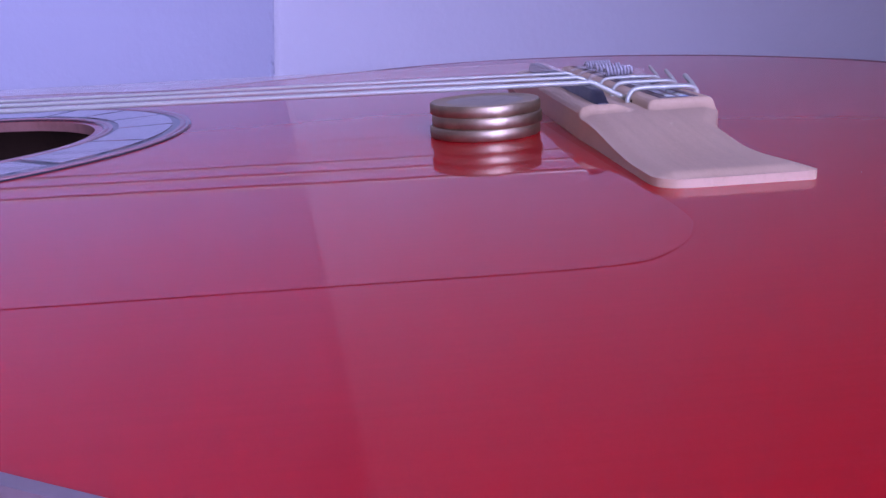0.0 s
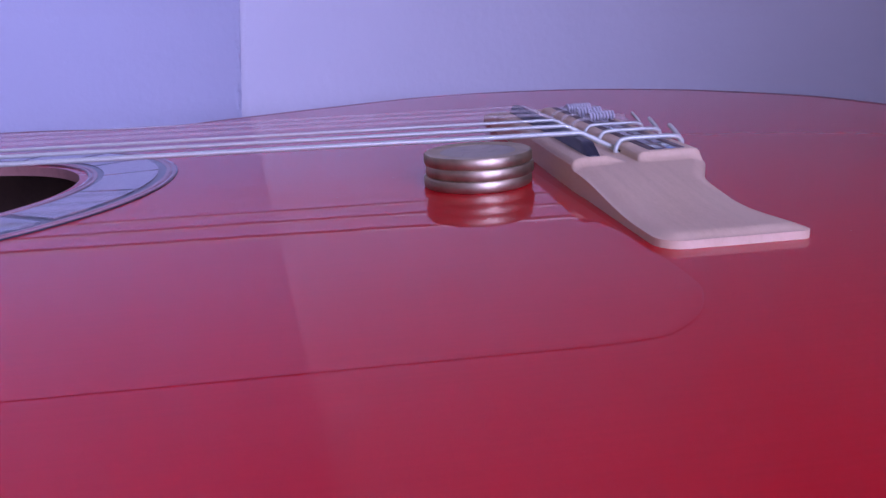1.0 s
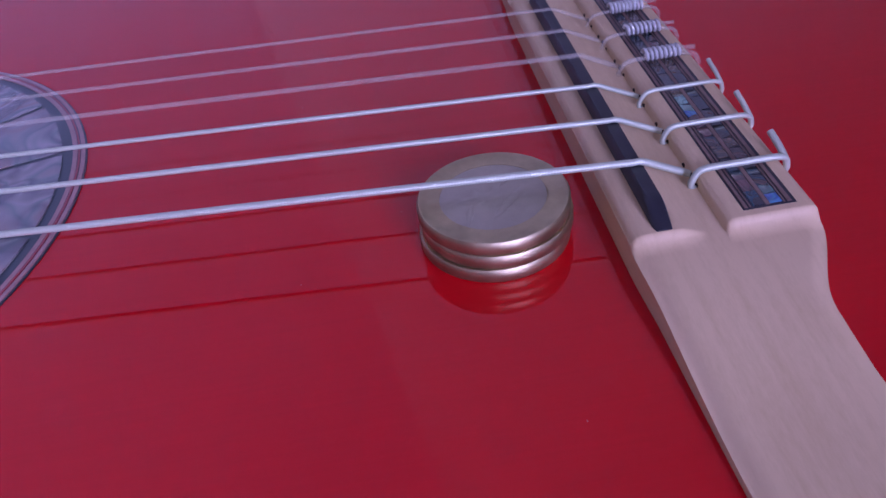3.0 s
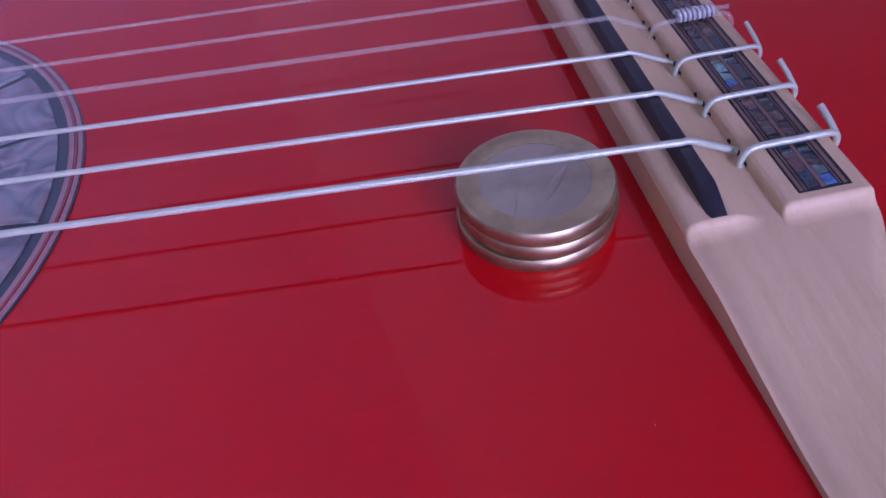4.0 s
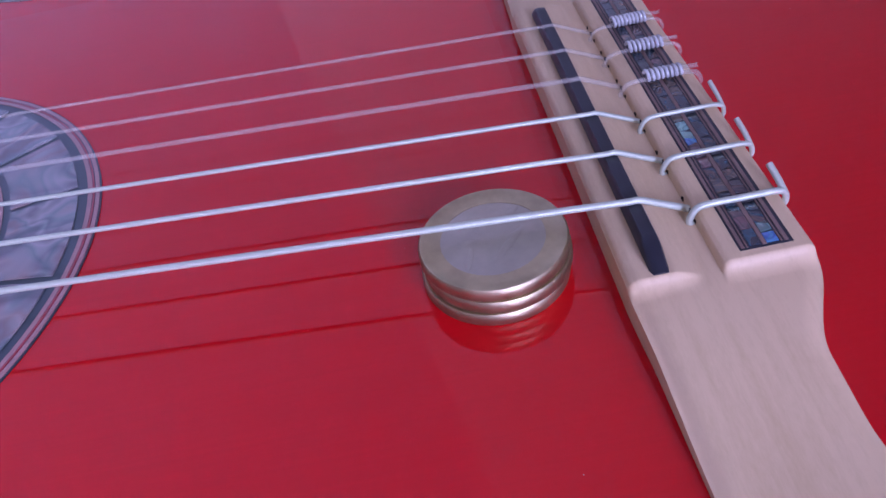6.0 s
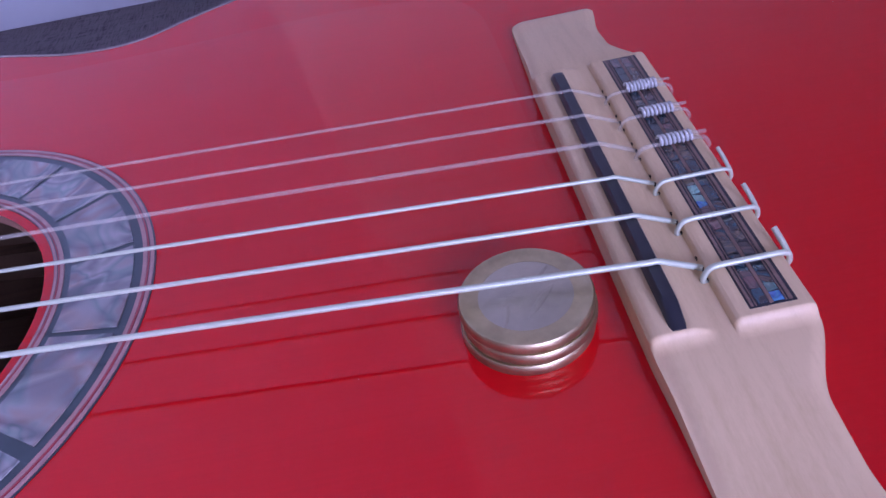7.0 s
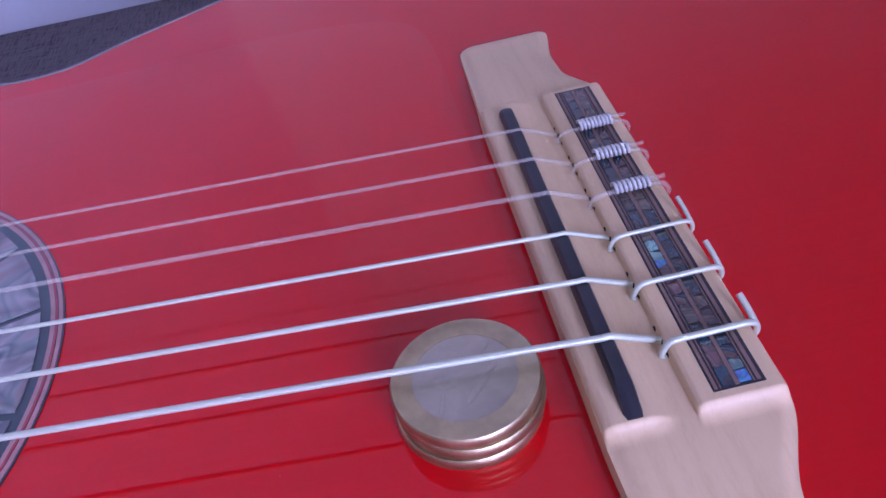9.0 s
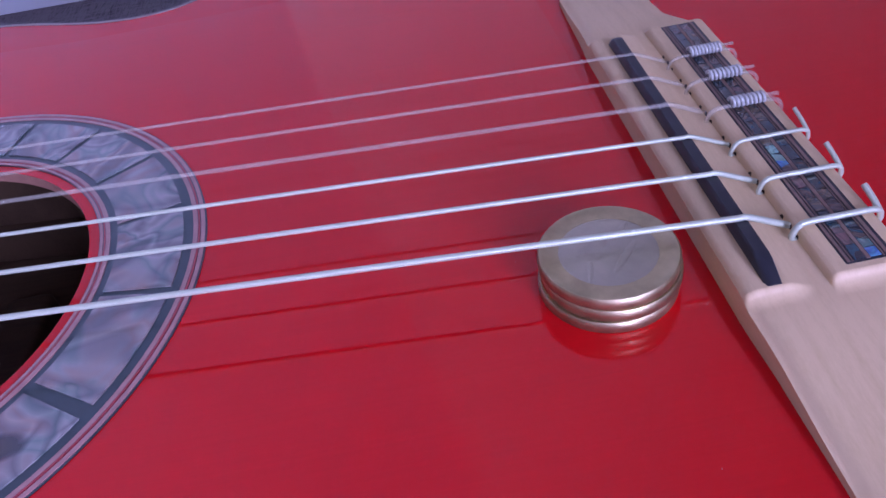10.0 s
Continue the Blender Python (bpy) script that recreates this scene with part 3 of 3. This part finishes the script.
# strings
AXIS = 0.078
STRINGS = [(-0.0296, 0.00056, True), (-0.0172, 0.00048, True), (-0.0054, 0.00041, True), (0.0060, 0.00048, False), (0.0169, 0.00040, False), (0.0274, 0.00036, False)]
for k, (y0, r, is_wound) in enumerate(STRINGS):
    slope = AXIS + 0.006 * (1 - k / 2.5)
    z0 = 0.0088 + r
    mt = WOUND if is_wound else NYLON
    run = [(-0.645 + 0.645 * i / 60, y0 + slope * (0.645 - 0.645 * i / 60), z0 + 0.003 * (1 - i / 60)) for i in range(60)] + [(-0.0008, y0, z0), (0.0002, y0, z0 + 0.00005), (0.0012, y0, z0 - 0.0003)]
    hole = (0.0084, y0 + 0.0003, 0.0053)
    run += [(0.0012 + (hole[0] - 0.0012) * i / 6, y0 + 0.0003 * i / 6, z0 - 0.0003 + (hole[2] - z0 + 0.0003) * i / 6) for i in range(1, 7)]
    string = part("string", up(tube(run, r, 10)), mt, guitar, "silver wound bass string" if is_wound else "clear nylon treble string")
    yl = y0 - 0.0022
    if is_wound:
        loop = [(0.0087, yl - 0.0004, 0.0045), (0.0077, yl - 0.0004, 0.0048), (0.0075, yl - 0.0002, 0.0056), (0.0084, yl, 0.0066 + r), (0.0100, yl, 0.0072 + r), (0.0150, yl, 0.0072 + r), (0.0188, yl + 0.0001, 0.0071 + r), (0.0209, yl + 0.0002, 0.0069 + r), (0.0221, yl + 0.0003, 0.0062 + r), (0.0224, yl + 0.0003, 0.0052), (0.0221, yl + 0.0006, 0.0040)]
        part("tie_loop", up(tube(catmull(loop, 6, False), r * 0.95, 10)), mt, string)
        tail = [(0.0221, yl + 0.0000, 0.0066), (0.0217, yl + 0.0020, 0.0080), (0.0211, yl + 0.0044, 0.0094)]
        part("tail", up(tube(catmull(tail, 4, False), r * 0.95, 10)), mt, string)
    else:
        loop = [(0.0087, yl, 0.0045), (0.0077, yl, 0.0048), (0.0076, yl, 0.0057), (0.0088, yl, 0.0068 + r), (0.0120, yl, 0.0072 + r), (0.0185, yl, 0.0071 + r), (0.0214, yl, 0.0066 + r), (0.0225, yl, 0.0052), (0.0220, yl + 0.0003, 0.004)]
        part("tie_loop", up(tube(catmull(loop, 6, False), r, 10)), mt, string)
        turns = (8, 8, 9)[k - 3]
        coil = []
        for i in range(turns * 12 + 1):
            a = 2 * math.pi * i / 12
            x = 0.0122 + 0.0068 * i / (turns * 12)
            coil.append((x, yl + 0.0004 + 0.00100 * math.cos(a), 0.0077 + r + 0.00090 * math.sin(a)))
        part("coil", up(tube(coil, 0.00034, 8)), COIL, string, "twisted string end")
        tail = [coil[-1], (0.0200, yl + 0.0010, 0.0080), (0.0212, yl + 0.0012, 0.0078), (0.0221, yl + 0.0010, 0.0079)]
        part("tail", up(tube(catmull(tail, 5, False), r * 0.95, 8)), mt, string)
    # solid dark plugs; their colour stands in for the shade inside string holes
    for dy, z in ((0.0, 0.0053), (-0.0026, 0.0050), (0.0028, 0.0051)):
        bm = bmesh.new()
        bmesh.ops.create_cone(bm, cap_ends=True, segments=14, radius1=0.0005, radius2=0.0005, depth=0.0016, matrix=Matrix.Translation((0.0090, y0 + dy, z)) @ Matrix.Rotation(radians(90), 4, "Y"))
        part("string_hole", up(bm), HOLE, bridge)

# neck, out of sight to the side, that carries the strings
AX = math.atan(AXIS)
neck_m = Matrix.Translation((0, 0.006, 0)) @ Matrix.Rotation(-AX, 4, "Z")
bm = box(-0.648, -0.245, -0.029, 0.029, 0.0, 0.0075, 0.001)
bmesh.ops.transform(bm, matrix=neck_m, verts=bm.verts)
part("fingerboard", up(bm), ROSEWOOD, guitar)
bm = box(-0.655, -0.335, -0.027, 0.027, -0.021, -0.0001, 0.008)
bmesh.ops.transform(bm, matrix=neck_m, verts=bm.verts)
part("neck", up(bm), MAPLE, guitar)
bm = box(-0.654, -0.6485, -0.027, 0.027, 0.0, 0.0121, 0.0008)
bmesh.ops.transform(bm, matrix=neck_m, verts=bm.verts)
part("nut", up(bm), BLACK, guitar)

# ---- coins ----
RC, TC = 0.0116, 0.00233


def coin(x, y, z, turn, tilt=0.0):
    ob = thing("coin", "worn two-metal coin with brass rim and nickel centre", "coin", "stack of coins")
    n = 360
    prof = [(0.0081, 0.00014), (0.0081, 0.0), (RC - 0.0012, 0.00012), (RC - 0.0010, 0.00004), (RC - 0.0003, 0.0), (RC, 0.00030), (RC, TC - 0.00030), (RC - 0.0003, TC), (RC - 0.0010, TC - 0.00004), (RC - 0.0012, TC - 0.00016), (0.0081, TC - 0.00016), (0.0081, TC - 0.0003)]
    bm = lathe(prof, n)
    for v in bm.verts:
        r = math.hypot(v.co.x, v.co.y)
        if r > RC - 0.0001:
            a = math.atan2(v.co.y, v.co.x) % (2 * math.pi)
            k = round(a / (2 * math.pi) * n)
            if k % 2:
                v.co.x *= 1 - 0.00012 / r
                v.co.y *= 1 - 0.00012 / r
    part("ring", bm, GOLD, ob)
    part("core", lathe([(0, 0.00016), (0.00809, 0.00016), (0.00809, TC - 0.0002), (0.0078, TC - 0.00016), (0, TC - 0.00016)], 96), SILVER, ob, "grey nickel centre")
    for k, (cx, cy, rx, ry) in enumerate(((-0.0030, 0.0, 0.0007, 0.0048), (0.0022, 0.0026, 0.0022, 0.0012), (0.0030, -0.0016, 0.0016, 0.0024), (0.0002, -0.0052, 0.0030, 0.0006), (0.0006, 0.0056, 0.0026, 0.0005))):
        bm = bmesh.new()
        bmesh.ops.create_uvsphere(bm, u_segments=20, v_segments=8, radius=1.0, matrix=Matrix.Translation((cx, cy, TC - 0.00017)) @ Matrix.Rotation(0.5 * k, 4, "Z") @ Matrix.Diagonal((rx, ry, 0.00008, 1)))
        part("relief", bm, SILVER, ob)
    ob.matrix_basis = TILT @ pose(x, y, z, tilt, 0, turn)
    return ob


coin(-0.0221, -0.0291, 0.00012, 15)
coin(-0.0216, -0.0289, 0.00012 + TC, 80)
coin(-0.0219, -0.0286, 0.00012 + 2 * TC, 140)

# ---- specks of dust on the lacquer ----
DUST = plain("dust", (0.4, 0.3, 0.3), 0.9)
bm = bmesh.new()
rnd = random.Random(3)
for k in range(34):
    x, y = rnd.uniform(-0.10, 0.10), rnd.uniform(-0.10, 0.12)
    if -0.012 < x < 0.026 and abs(y) < 0.09 or math.hypot(x + 0.022, y + 0.028) < 0.014 or math.hypot(x / 0.115, y / 0.14) > 1:
        continue
    m = TILT @ Matrix.Translation((x, y, 0.0003)) @ Matrix.Rotation(rnd.uniform(0, 6), 4, "Z") @ Matrix.Diagonal((rnd.uniform(0.5, 2.2), 0.6, 0.5, 1))
    bmesh.ops.create_icosphere(bm, subdivisions=1, radius=rnd.uniform(0.00004, 0.00010), matrix=m)
tagged(part("dust", bm, DUST), "tiny pale dust specks on red lacquer", "dust", kind="stuff")
